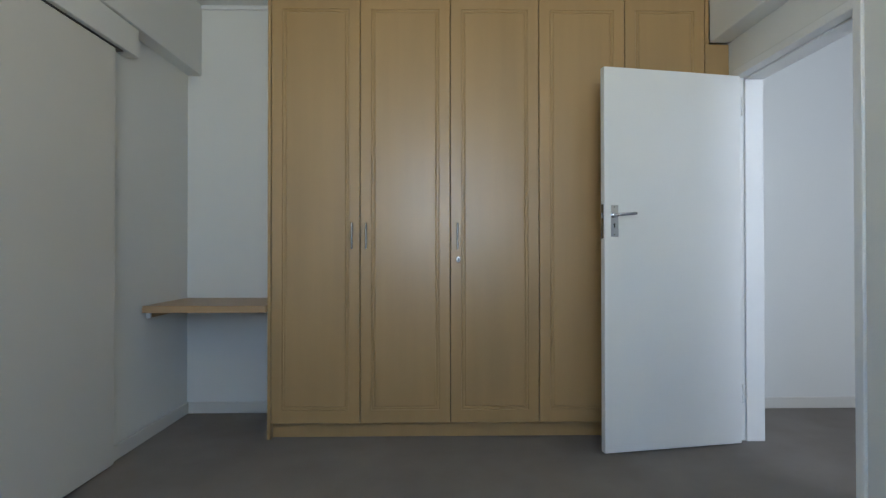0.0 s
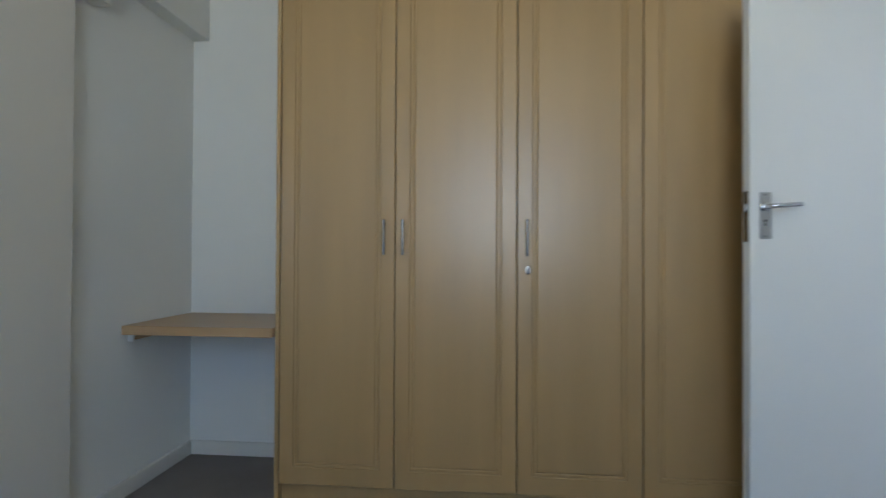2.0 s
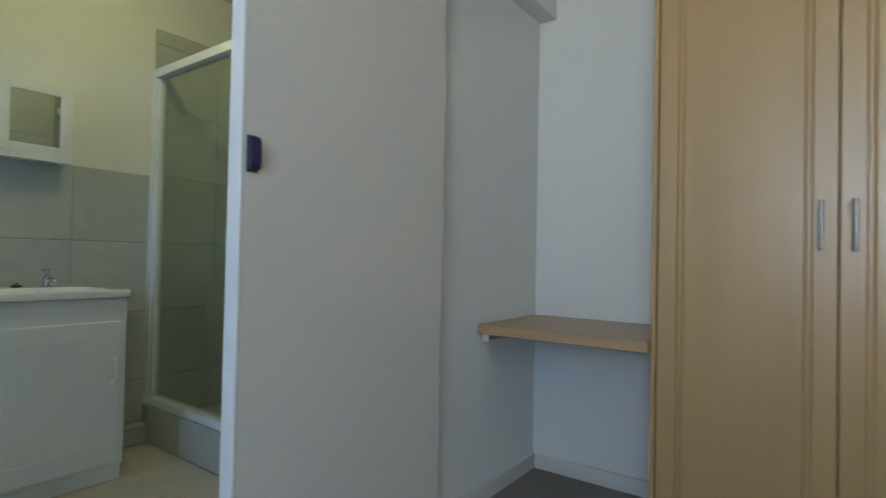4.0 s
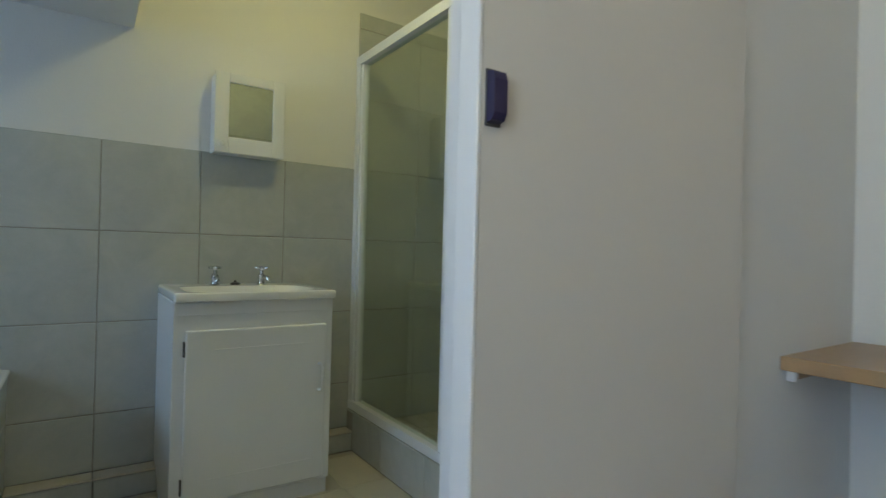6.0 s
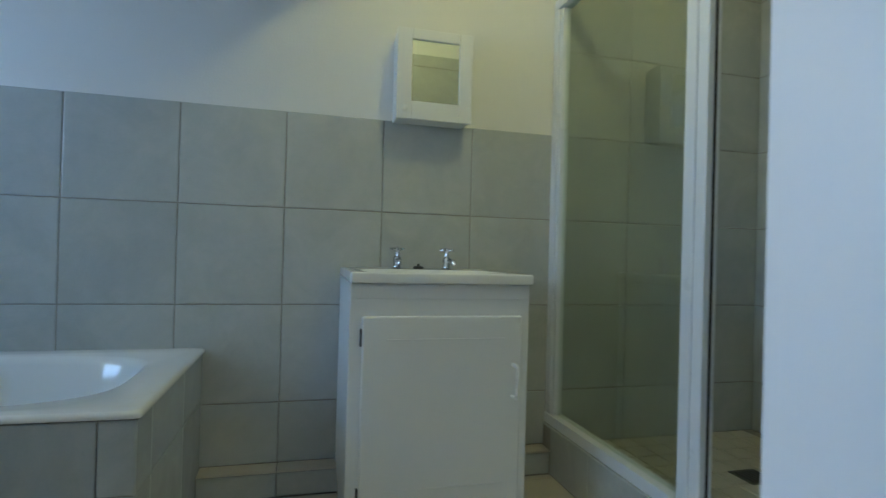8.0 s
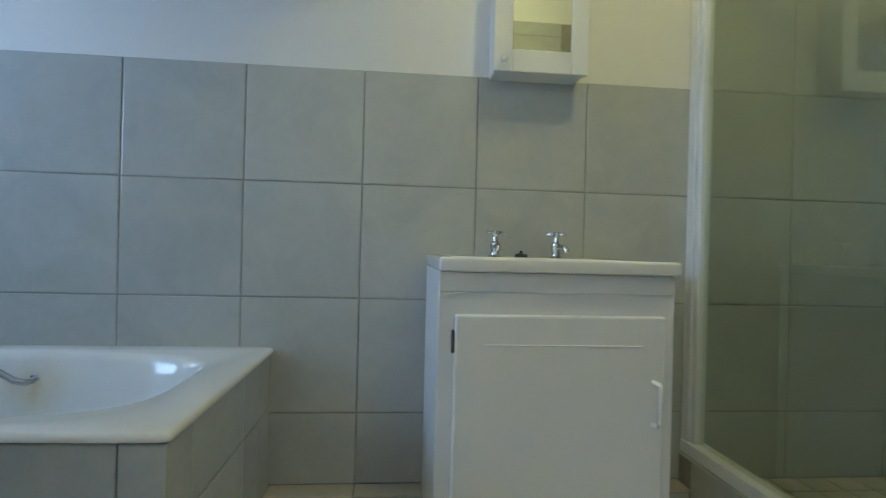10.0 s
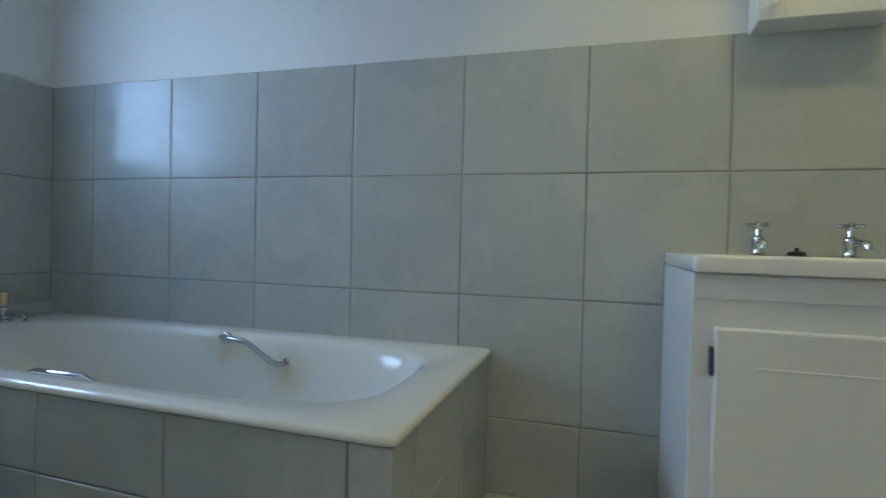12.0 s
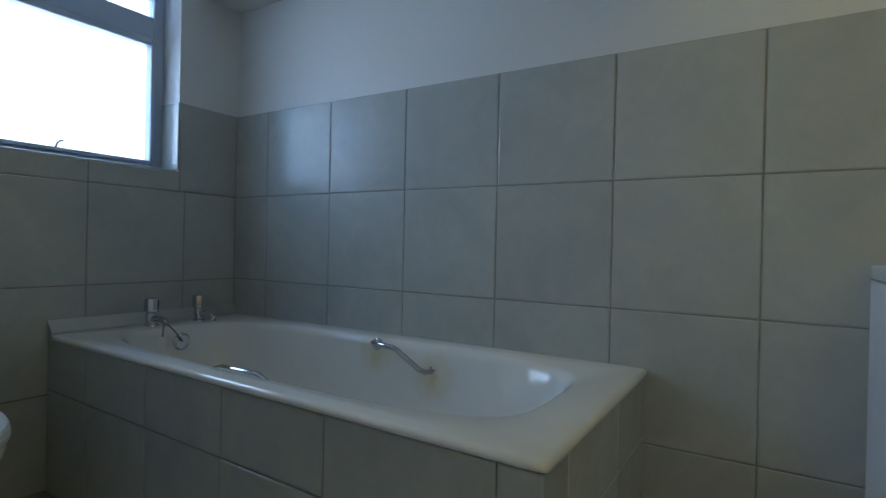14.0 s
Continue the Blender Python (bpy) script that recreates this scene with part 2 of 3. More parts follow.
# back wall of bedroom, window wall behind
structure("wall_north", box((XL, YB, 0), (XR + 0.01, YB + WT, ZC)), PLASTER, "white painted plaster wall of the alcove", "wall")
bm = bmesh.new()
for a, b in (((XL - 0.08, YS - 0.2, 0), (-0.7, YS, ZC)), ((0.7, YS - 0.2, 0), (XR + 0.14, YS, ZC)), ((-0.7, YS - 0.2, 0), (0.7, YS, 0.95)), ((-0.7, YS - 0.2, 2.4), (0.7, YS, ZC))):
    add_box(bm, a, b)
structure("wall_south", bm, PLASTER, "white painted wall with a wide window", "wall")
# wall between bedroom and bathroom with the sliding door's opening
bm = bmesh.new()
for a, b in (((XB, YS, 0), (XL, 0.98, ZC)), ((XB, 1.974, 0), (XL, YE, ZC)), ((XB, 0.98, 2.06), (XL, 1.974, ZC))):
    add_box(bm, a, b, 0.003)
structure("wall_west", bm, PLASTER, "off-white painted partition with a sliding door opening", "wall")
# east wall with the passage door's opening
bm = bmesh.new()
for a, b in (((XR, YS, 0), (XR + WT, 2.052, ZC)), ((XR, 2.985, 0), (XR + WT, YB + WT, ZC)), ((XR, 2.052, 2.085), (XR + WT, 2.985, ZC))):
    add_box(bm, a, b, 0.003)
structure("wall_east", bm, PLASTER, "off-white painted wall with a doorway", "wall")
# passage
structure("wall_passage", box((XR + WT, 3.56, 0), (3.1, 3.70, ZC)), PLASTER, "white painted passage wall", "wall")
structure("wall_passage_side", box((2.96, 0.0, 0), (3.1, 3.56, ZC)), PLASTER, "white painted passage side wall", "wall")
structure("wall_passage_end", box((XR + WT, 0.0, 0), (2.96, 0.14, ZC)), PLASTER, "white painted passage end wall", "wall")
# beams under the ceiling
structure("beam_west", box((XL, YS, 2.232), (-1.675, YB, ZC), 0.006, 2), PLASTER, "white plastered beam along the wall", "beam")
structure("beam_east", box((1.453, YS, 2.262), (XR, 2.998, ZC), 0.006, 2), PLASTER, "white plastered beam over the doorway", "beam")
structure("cornice", box((XL + 0.092, YB - 0.02, ZC - 0.03), (-1.08, YB, ZC), 0.008, 2), GLOSSPAINT, "thin white ceiling cornice", "trim")


def skirting(name, a, b):
    structure(name, box(a, b, 0.005, 2), DOORPAINT, "off-white painted skirting board", "trim")


skirting("baseboard", (XL + 0.016, YB - 0.016, 0), (-1.078, YB, 0.075))
skirting("baseboard_west", (XL, 2.66, 0), (XL + 0.016, YB, 0.075))
skirting("baseboard_west_near", (XL, YS, 0), (XL + 0.016, 0.96, 0.075))
skirting("baseboard_passage", (XR + WT, 3.544, 0), (2.96, 3.56, 0.075))
skirting("baseboard_east", (XR - 0.016, YS, 0), (XR, 2.05, 0.075))

# bathroom shell
bm = bmesh.new()
add_box(bm, (XF - 0.16, YW - 0.16, 0), (XF, YE + 0.16, ZC))
structure("wall_bathroom_far", bm, PLASTER, "cream painted bathroom wall above tiles", "wall")
structure("wall_shower_end", box((XF, YE, 0), (XB, YE + 0.14, ZC)), PLASTER, "painted wall at the shower end", "wall")
WX0, WX1, WZ0, WZ1 = -3.36, -2.50, 1.17, 1.95
bm = bmesh.new()
for a, b in (((XF, YW - 0.2, 0), (WX0, YW, ZC)), ((WX1, YW - 0.2, 0), (XB, YW, ZC)), ((WX0, YW - 0.2, 0), (WX1, YW, WZ0)), ((WX0, YW - 0.2, WZ1), (WX1, YW, ZC))):
    add_box(bm, a, b)
structure("wall_bathroom_window", bm, PLASTER, "painted bathroom wall with a steel window", "wall")
structure("bulkhead", box((XF, YW, 1.942), (-2.80, 1.475, ZC - 0.08), 0.006, 2), PLASTER, "plastered bulkhead boxed in over the bathtub", "bulkhead")

# outside
g = bmesh.new()
bmesh.ops.create_grid(g, x_segments=1, y_segments=1, size=400)
for v in g.verts:
    v.co.z = -0.6
structure("ground", g, GROUNDMAT, "dry yard ground outside the windows", "ground")


bm = box((-18.0, -12.0, -0.6), (6.0, -11.9, 12.0))
structure("backdrop", bm, glow("bright_haze", (0.93, 0.97, 1.0), 2.6), "bright white overexposed sky beyond the window", "sky")


def window(name, x0, x1, z0, z1, y, transom, label):
    """A painted window with an opening sash below a fixed light; y is the outer side."""
    w = tagged(new(name), label, "window", kind="structure")
    f, d = 0.045, 0.05
    bm = bmesh.new()
    for a, b in (((x0, y, z0), (x0 + f, y + d, z1)), ((x1 - f, y, z0), (x1, y + d, z1)), ((x0 + f, y, z0), (x1 - f, y + d, z0 + 0.03)),
                 ((x0 + f, y, z1 - f), (x1 - f, y + d, z1)), ((x0 + f, y, transom - 0.035), (x1 - f, y + d, transom + 0.06))):
        add_box(bm, a, b, 0.004)
    part("window_frame", bm, WINPAINT, w)
    bm = bmesh.new()
    for a, b in (((x0 + f, y + 0.012, z0 + 0.03), (x0 + f + 0.014, y + d + 0.012, transom - 0.035)), ((x1 - f - 0.014, y + 0.012, z0 + 0.03), (x1 - f, y + d + 0.012, transom - 0.035)),
                 ((x0 + f + 0.014, y + 0.012, z0 + 0.03), (x1 - f - 0.014, y + d + 0.012, z0 + 0.045)), ((x0 + f + 0.014, y + 0.012, transom - 0.065), (x1 - f - 0.014, y + d + 0.012, transom - 0.035))):
        add_box(bm, a, b, 0.004)
    part("sash", bm, WINPAINT, w)
    for za, zb in ((z0 + 0.045, transom - 0.065), (transom + 0.06, z1 - f)):
        p = part("pane", box((x0 + f, y + 0.022, za - 0.01), (x1 - f, y + 0.026, zb + 0.01)), GLASS_CLEAR, w)
        p.visible_shadow = False
    return w


win = window("window_1", WX0, WX1, WZ0, WZ1, -0.91, 1.765, "grey-blue painted bathroom window with bright panes")
part("catch", tube([(-2.955, -0.855, 1.205), (-2.955, -0.848, 1.215), (-2.958, -0.842, 1.230), (-2.966, -0.84, 1.238), (-2.976, -0.84, 1.240)], 0.004, 8), ALU, win, "small white window stay")
window("window_2", -0.7, 0.7, 0.95, 2.4, YS - 0.16, 1.85, "wide painted bedroom window")

# ---------------------------------------------------------------- bedroom: wardrobe


def cathedral_door(x0, x1, z0, z1, y, parent):
    """A foil-wrapped door with a routed, raised centre panel."""
    bm = bmesh.new()
    t = 0.019
    steps = ((0.0, 0.0, 0.0), (0.0, 0.0, -0.016), (0.0028, 0.0028, -0.019), (0.060, 0.074, -0.019), (0.0635, 0.0775, -0.0145), (0.067, 0.081, -0.0170),
             (0.075, 0.089, -0.0170), (0.0785, 0.0925, -0.0140), (0.085, 0.099, -0.0178))
    rings = []
    for dx, dz, dy in steps:
        rings.append([(x0 + dx, y + t + dy, z0 + dz), (x1 - dx, y + t + dy, z0 + dz), (x1 - dx, y + t + dy, z1 - dz), (x0 + dx, y + t + dy, z1 - dz)])
    bm.free()
    return part("door", loft(rings), WOOD, parent)


ward = thing("wardrobe", "built-in light maple wardrobe with routed panel doors", "wardrobe", at=(0, 3.0, 0))


def wpart(name, a, b, mat=WOOD, bevel=0.0015):
    return part(name, box((a[0], a[1] - 3.0, a[2]), (b[0], b[1] - 3.0, b[2]), bevel), mat, ward)


wpart("side_panel", (-1.076, 3.0, 0.0), (-1.058, YB - 0.002, 2.66))
wpart("plinth", (-1.058, 3.045, 0.0), (1.45, 3.063, 0.087))
# solid block, coloured dark as the shade between the doors
wpart("carcass", (-1.056, 3.026, 0.088), (1.45, YB - 0.004, 2.52), GAP)
wpart("filler", (1.43, 3.0, 0.0), (1.566, 3.02, 2.256))
wpart("filler_top", (1.43, 3.0, 2.258), (1.4525, 3.02, 2.66))
wpart("top_panel", (-1.058, 3.004, 2.527), (1.43, 3.02, 2.66))
EDGES = [-1.056, -0.553, -0.040, 0.468, 0.962, 1.428]
wdoors = [cathedral_door(a + 0.0018, b - 0.0018, 0.089, 2.523, 0.0, ward) for a, b in zip(EDGES, EDGES[1:])]


def pull(x, z0, z1, parent):
    y = -0.03
    bm = tube([(x, y, z0), (x, y, z1)], 0.0065, 12)
    for z in (z0 + 0.018, z1 - 0.018):
        b2 = tube([(x, 0.0015, z), (x, y, z)], 0.0045, 10)
        me = bpy.data.meshes.new("tmp")
        b2.to_mesh(me)
        bm.from_mesh(me)
        b2.free()
        bpy.data.meshes.remove(me)
    return part("handle", bm, STEEL, parent, "brushed steel bar handle", 40)


pull(-0.596, 1.078, 1.226, wdoors[0])
pull(-0.516, 1.078, 1.226, wdoors[1])
pull(0.000, 1.075, 1.225, wdoors[2])
lk = part("cam_lock", lathe([(0.012, 0.002), (0.013, -0.004), (0.011, -0.006), (0.006, -0.0065)], (0.005, 0.0, 1.017), "y"), STEEL, wdoors[2], "small round metal cam lock", 35)
for v in lk.data.vertices:
    v.co.z = 1.017 + (v.co.z - 1.017) * 1.45
# no hole is cut: a black box paints the keyhole's dark inside
part("keyhole", box((0.002, -0.0085, 1.006), (0.008, -0.006, 1.028)), BLACK, lk)

# shelf in the alcove
shelf = thing("shelf", "light maple shelf board fixed in the alcove", "shelf", at=(-1.41, 3.2, 0.72))
part("board", box((-1.764 + 1.41, 2.972 - 3.2, 0.0), (-1.079 + 1.41, YB - 3.202, 0.040), 0.002), WOODH, shelf)
part("batten", box((-1.764 + 1.41, 3.03 - 3.2, -0.032), (-1.742 + 1.41, YB - 3.202, -0.001), 0.002), WOODH, shelf)
part("end_cap", box((-1.764 + 1.41, 3.012 - 3.2, -0.036), (-1.738 + 1.41, 3.0285 - 3.2, -0.001), 0.002), GLOSSPAINT, shelf, "white bracket end")

# ---------------------------------------------------------------- sliding bathroom door
sd = tagged(new("door_1"), "off-white flush sliding door pushed half open on its track", "door", kind="structure")
part("leaf", box((-1.760, 1.823, 0.012), (-1.714, 2.64, 2.075), 0.004, 2), DOORPAINT, sd)
part("edge_strip", box((-1.7625, 1.815, 0.012), (-1.7115, 1.8225, 2.075), 0.003, 2), GLOSSPAINT, sd, "white lipping on the door edge")
pel = structure("trim_pelmet", box((XL, 0.10, 2.085), (-1.690, 2.80, 2.231), 0.003), PLASTER, "painted pelmet hiding the sliding track", "trim")
rail = structure("trim_track", box((XL, 0.2, 2.079), (-1.712, 2.70, 2.084), 0.001), DARKSTEEL, "dark steel sliding track", "trim")
lock = thing("door_pull", "navy plastic finger pull on the sliding door", "door pull", at=(-1.7135, 1.826, 1.236))
bm = bmesh.new()
prof = [(0.0, 0.0), (0.016, 0.003), (0.022, 0.014), (0.022, 0.066), (0.017, 0.079), (0.0, 0.082)]
rings = [[(x, y0, z) for x, z in prof] for y0 in (0.006, 0.032)]
bm.free()
part("grip", loft(rings), NAVY, lock)
part("backplate", box((-0.0003, 0.004, -0.004), (0.003, 0.036, 0.086), 0.001), DARKSTEEL, lock)

# jamb lining of the bathroom opening
bm = bmesh.new()
add_box(bm, (XB - 0.004, 1.955, 0), (XL - 0.002, 1.9735, 2.055), 0.002)
add_box(bm, (XB - 0.004, 0.9805, 0), (XL - 0.002, 0.988, 2.055), 0.002)
structure("trim_jamb", bm, GLOSSPAINT, "white painted jamb lining", "trim")

# ---------------------------------------------------------------- passage door
bm = bmesh.new()
JN, JF = 2.097, 2.940     # faces of the two jambs
for a, b in (((XR - 0.012, JF, 0), (XR + WT + 0.012, 2.985, 2.085)), ((XR - 0.012, 2.052, 0), (XR + WT + 0.012, JN, 2.085)), ((XR - 0.012, JN, 2.042), (XR + WT + 0.012, JF, 2.085)),
             ((XR + 0.045, JF - 0.013, 0), (XR + WT + 0.01, JF - 0.0004, 2.0416)), ((XR + 0.045, JN + 0.0004, 0), (XR + WT + 0.01, JN + 0.013, 2.0416)),
             ((XR + 0.045, JN + 0.0135, 2.029), (XR + WT + 0.01, JF - 0.0135, 2.0416))):
    add_box(bm, a, b, 0.003)
structure("door_frame", bm, GLOSSPAINT, "white painted pressed steel door frame", "door frame")
ANG = math.degrees(math.atan2(2.738 - 2.877, 0.760 - 1.561))
dr = tagged(new("door_2"), "white flush hollow-core door standing wide open", "door", kind="structure")
dr.matrix_world = pose(1.551, 2.914, 0.01, 0, 0, ANG)
leaf = part("leaf", box((0.0, 0.0, 0.0), (0.813, 0.040, 2.022), 0.002), GLOSSPAINT, dr)
plate = part("lock_plate", box((0.705 + 0.03, 0.0405, 1.130), (0.748 + 0.03, 0.0435, 1.295), 0.001), CHROME, dr, "chrome lock plate")
part("lever", tube([(0.758, 0.0436, 1.243), (0.758, 0.085, 1.243), (0.748, 0.092, 1.243), (0.700, 0.092, 1.246), (0.660, 0.090, 1.250)], 0.0085, 12), CHROME, plate, "chrome lever handle", 40)
part("rose", lathe([(0.015, 0.0436), (0.015, 0.052), (0.011, 0.055)], (0.758, 0, 1.243), "y"), CHROME, plate, "", 40)
# keyhole shape laid on the plate, black for the shade within
part("keyhole", add_box(box((0.755, 0.0437, 1.176), (0.761, 0.0445, 1.194)), (0.7535, 0.0437, 1.190), (0.7625, 0.0446, 1.199), 0.002), BLACK, plate)
for z in (1.14, 1.285):
    part("screw", lathe([(0.003, 0.0436), (0.003, 0.0446)], (0.758, 0, z), "y", 10), STEEL, plate)
part("strike_edge", box((0.8132, 0.008, 1.12), (0.8145, 0.032, 1.30)), STEEL, dr, "steel latch face on the door edge")
part("latch", box((0.8146, 0.013, 1.225), (0.823, 0.027, 1.255), 0.003), CHROME, dr)
for z in (0.22, 1.80):
    part("hinge", tube([(-0.006, 0.046, z), (-0.006, 0.046, z + 0.1)], 0.006, 10), GLOSSPAINT, dr)

# ---------------------------------------------------------------- bathroom: bathtub
BX, BY, BRX, BRY, RZ = (XF - 2.835) / 2, (1.105 - 0.695) / 2, (2.835 - 3.647) / -2 - 0.001, (1.105 + 0.695) / 2, 0.549
tub = thing("bathtub", "white enamelled built-in bathtub with chrome grips", "bathtub", at=(BX, BY, 0.0))
rings = []
for dx, z, p in ((0.007, RZ - 0.0175, 70), (0.001, RZ - 0.016, 70), (0.0, RZ - 0.013, 70), (0.0, RZ - 0.008, 70), (0.003, RZ - 0.0035, 70), (0.008, RZ - 0.0008, 66), (0.014, RZ, 60), (0.05, RZ - 0.003, 20)):
    rings.append(oval(0, 0, BRX - dx, BRY - dx, z, p, 96))
for dx, dy0, z, p in ((0.078, 0.11, RZ - 0.004, 4.2), (0.088, 0.12, RZ - 0.010, 4.0), (0.096, 0.135, RZ - 0.03, 3.8), (0.11, 0.17, RZ - 0.12, 3.6), (0.13, 0.23, RZ - 0.26, 3.4), (0.16, 0.29, RZ - 0.36, 3.2), (0.22, 0.36, RZ - 0.395, 3.0), (0.33, 0.6, RZ - 0.40, 2.6)):
    rings.append(oval(0, -0.01, BRX - dx, BRY - dy0, z, p, 96))
SKEW = 0.0275


def narrow(x, y):
    """Distance from the far wall, drawn in towards the tap end."""
    return XF + (x - XF) * (1 - SKEW * (1.105 - y) / 0.81)




def stain(mat, spots, colour):
    """Yellowed patches with ragged edges round the given (place, radius) spots."""
    n, l = mat.node_tree.nodes, mat.node_tree.links
    b = n["Principled BSDF"]
    out = b.inputs["Base Color"].links[0].from_socket
    co, rag = n.new("ShaderNodeTexCoord"), n.new("ShaderNodeTexNoise")
    rag.inputs["Scale"].default_value, rag.inputs["Detail"].default_value = 22, 4
    l.new(co.outputs["Object"], rag.inputs[0])
    for at, radius, strength in spots:
        d, mr, k, mx = n.new("ShaderNodeVectorMath"), n.new("ShaderNodeMapRange"), n.new("ShaderNodeMath"), n.new("ShaderNodeMix")
        d.operation, d.inputs[1].default_value = "DISTANCE", at
        l.new(co.outputs["Object"], d.inputs[0])
        mr.inputs[1].default_value, mr.inputs[2].default_value, mr.inputs[3].default_value, mr.inputs[4].default_value = 0.2 * radius, radius, strength, 0.0
        l.new(d.outputs["Value"], mr.inputs[0])
        k.operation = "MULTIPLY"
        l.new(mr.outputs[0], k.inputs[0])
        l.new(rag.outputs[0], k.inputs[1])
        mx.data_type = "RGBA"
        l.new(k.outputs[0], mx.inputs[0])
        l.new(out, mx.inputs[6])
        mx.inputs[7].default_value = (*colour, 1)
        out = mx.outputs[2]
    l.new(out, b.inputs["Base Color"])


stain(ACRYLIC, [((-3.56 - BX, 0.19 - BY, 0.50), 0.09, 1.2), ((-3.56 - BX, 0.45 - BY, 0.44), 0.10, 1.1), ((-2.90 - BX, 1.08 - BY, RZ), 0.20, 0.35), ((-3.2 - BX, 1.10 - BY, RZ), 0.25, 0.2)], (0.62, 0.52, 0.27))
rings = [[(narrow(x + BX, y + BY) - BX, y, z) for x, y, z in r] for r in rings]
part("tub_shell", loft(rings, True, False), ACRYLIC, tub, "", 50)


def local(p):
    return (p[0] - BX, p[1] - BY, p[2])


def grip(pts, name="grip"):
    gp = part(name, tube([local(p) for p in pts], 0.0095, 12), CHROME, tub, "chrome grab handle", 50)
    for p, q in ((pts[0], pts[1]), (pts[-1], pts[-2])):
        part("rose", lathe([(0.020, -0.008), (0.021, 0.003), (0.014, 0.008)], local(p), "x", 16), CHROME, gp, "", 40)
    return gp


grip([(-3.548, 0.20, 0.525), (-3.515, 0.205, 0.535), (-3.505, 0.215, 0.537), (-3.505, 0.30, 0.530), (-3.505, 0.315, 0.526), (-3.507, 0.41, 0.470), (-3.515, 0.43, 0.463), (-3.55, 0.44, 0.462)])
grip([(-2.934, 0.03, 0.485), (-2.965, 0.035, 0.498), (-2.975, 0.05, 0.512), (-2.978, 0.11, 0.533), (-2.978, 0.26, 0.533), (-2.975, 0.32, 0.512), (-2.965, 0.335, 0.498), (-2.934, 0.34, 0.485)])
ov = part("overflow", lathe([(0.034, 0.0), (0.034, 0.005), (0.026, 0.012), (0.012, 0.009)], local((-3.27, -0.548, 0.487)), "y", 28), CHROME, tub, "chrome overflow rose", 40)


def pillar_tap(x, y, z, name, group):
    t = thing(name, "chrome pillar tap on the bathtub rim", "tap", group, (x, y, z))
    part("body", lathe([(0.026, 0.0), (0.026, 0.006), (0.019, 0.010), (0.020, 0.045), (0.016, 0.052)], (0, 0, 0)), CHROME, t, "", 40)
    part("head", lathe([(0.020, 0.0525), (0.026, 0.056), (0.027, 0.098), (0.024, 0.106), (0.012, 0.109)], (0, 0, 0), "z", 10), CHROME, t, "fluted chrome turning head", 25)
    part("spout", tube([(0, 0.012, 0.028), (0, 0.05, 0.033), (0, 0.085, 0.030), (0, 0.098, 0.020), (0, 0.099, 0.008)], 0.011, 12), CHROME, t, "", 50)
    return t


pillar_tap(-3.20, -0.635, RZ - 0.001, "bath_tap", "bathtub taps")
pillar_tap(-3.40, -0.635, RZ - 0.001, "bath_tap", "bathtub taps")
chain = part("plug_chain", tube([local(p) for p in ((-3.268, -0.534, 0.490), (-3.235, -0.530, 0.53), (-3.20, -0.541, 0.572), (-3.188, -0.530, 0.567), (-3.181, -0.524, 0.520))], 0.003, 6), STEEL, tub, "ball chain")
part("plug", lathe([(0.010, -0.055), (0.012, -0.045), (0.012, -0.008), (0.006, 0.0)], local((-3.181, -0.524, 0.52)), "z", 12), GLOSSPAINT, tub, "white rubber plug", 40)

# tiled apron of the tub and tiled strip at the tap end
structure("tub_surround", box((XF + 0.002, YW + 0.002, 0.0), (-2.93, 1.07, RZ - 0.41)), GROUT, "masonry support beneath the bathtub", "support")
bm = box((-2.866, YW + 0.002, 0.0), (-2.850, 1.089, 0.530))
for v in bm.verts:
    v.co.x -= SKEW * (1.105 - v.co.y)
add_box(bm, (XF + 0.002, 1.073, 0.0), (-2.8665, 1.089, 0.530))
apron = structure("wall_tub_apron", bm, GROUT, "grey-beige tiled bathtub apron", "apron")
bm = box((XF + 0.009, YW + 0.008, RZ - 0.03), (-2.893, -0.6965, RZ + 0.004))
for v in bm.verts:
    if v.co.z > RZ and v.co.y < -0.71:
        v.co.z += 0.040
structure("trim_tub_end", bm, TILE, "tiled strip behind the bathtub taps", "trim")

# ---------------------------------------------------------------- vanity
van = thing("vanity_cabinet", "white single-door vanity cabinet under a basin", "cabinet", at=(-3.39, 1.9, 0))


def vp(name, a, b, mat=MELAMINE, bevel=0.002, parent=None, label="", seg=1):
    return part(name, box((a[0] + 3.39, a[1] - 1.9, a[2]), (b[0] + 3.39, b[1] - 1.9, b[2]), bevel, seg), mat, parent or van, label)


vp("body", (-3.5585, 1.592, 0.07), (-3.176, 2.200, 0.825), bevel=0.003)
vp("back_box", (-3.638, 1.592, 0.104), (-3.559, 2.200, 0.825), bevel=0.001)
vp("fascia", (-3.1757, 1.594, 0.776), (-3.172, 2.198, 0.8245), bevel=0.001)
vp("plinth", (-3.560, 1.598, -0.002), (-3.20, 2.200, 0.0695))
vd = vp("door", (-3.1755, 1.633, 0.085), (-3.157, 2.168, 0.722), bevel=0.006, seg=3)
for z in (0.650, 0.172):
    vp("routed_line", (-3.1572, 1.707, z - 0.004), (-3.1553, 2.108, z), parent=vd, bevel=0.0008)
part("handle", tube([(y[0] + 3.39, y[1] - 1.9, y[2]) for y in ((-3.158, 2.138, 0.452), (-3.137, 2.143, 0.453), (-3.131, 2.146, 0.462), (-3.131, 2.146, 0.549), (-3.137, 2.143, 0.558), (-3.158, 2.138, 0.559))], 0.006, 10), GLOSSPAINT, vd, "white plastic bow handle", 50)
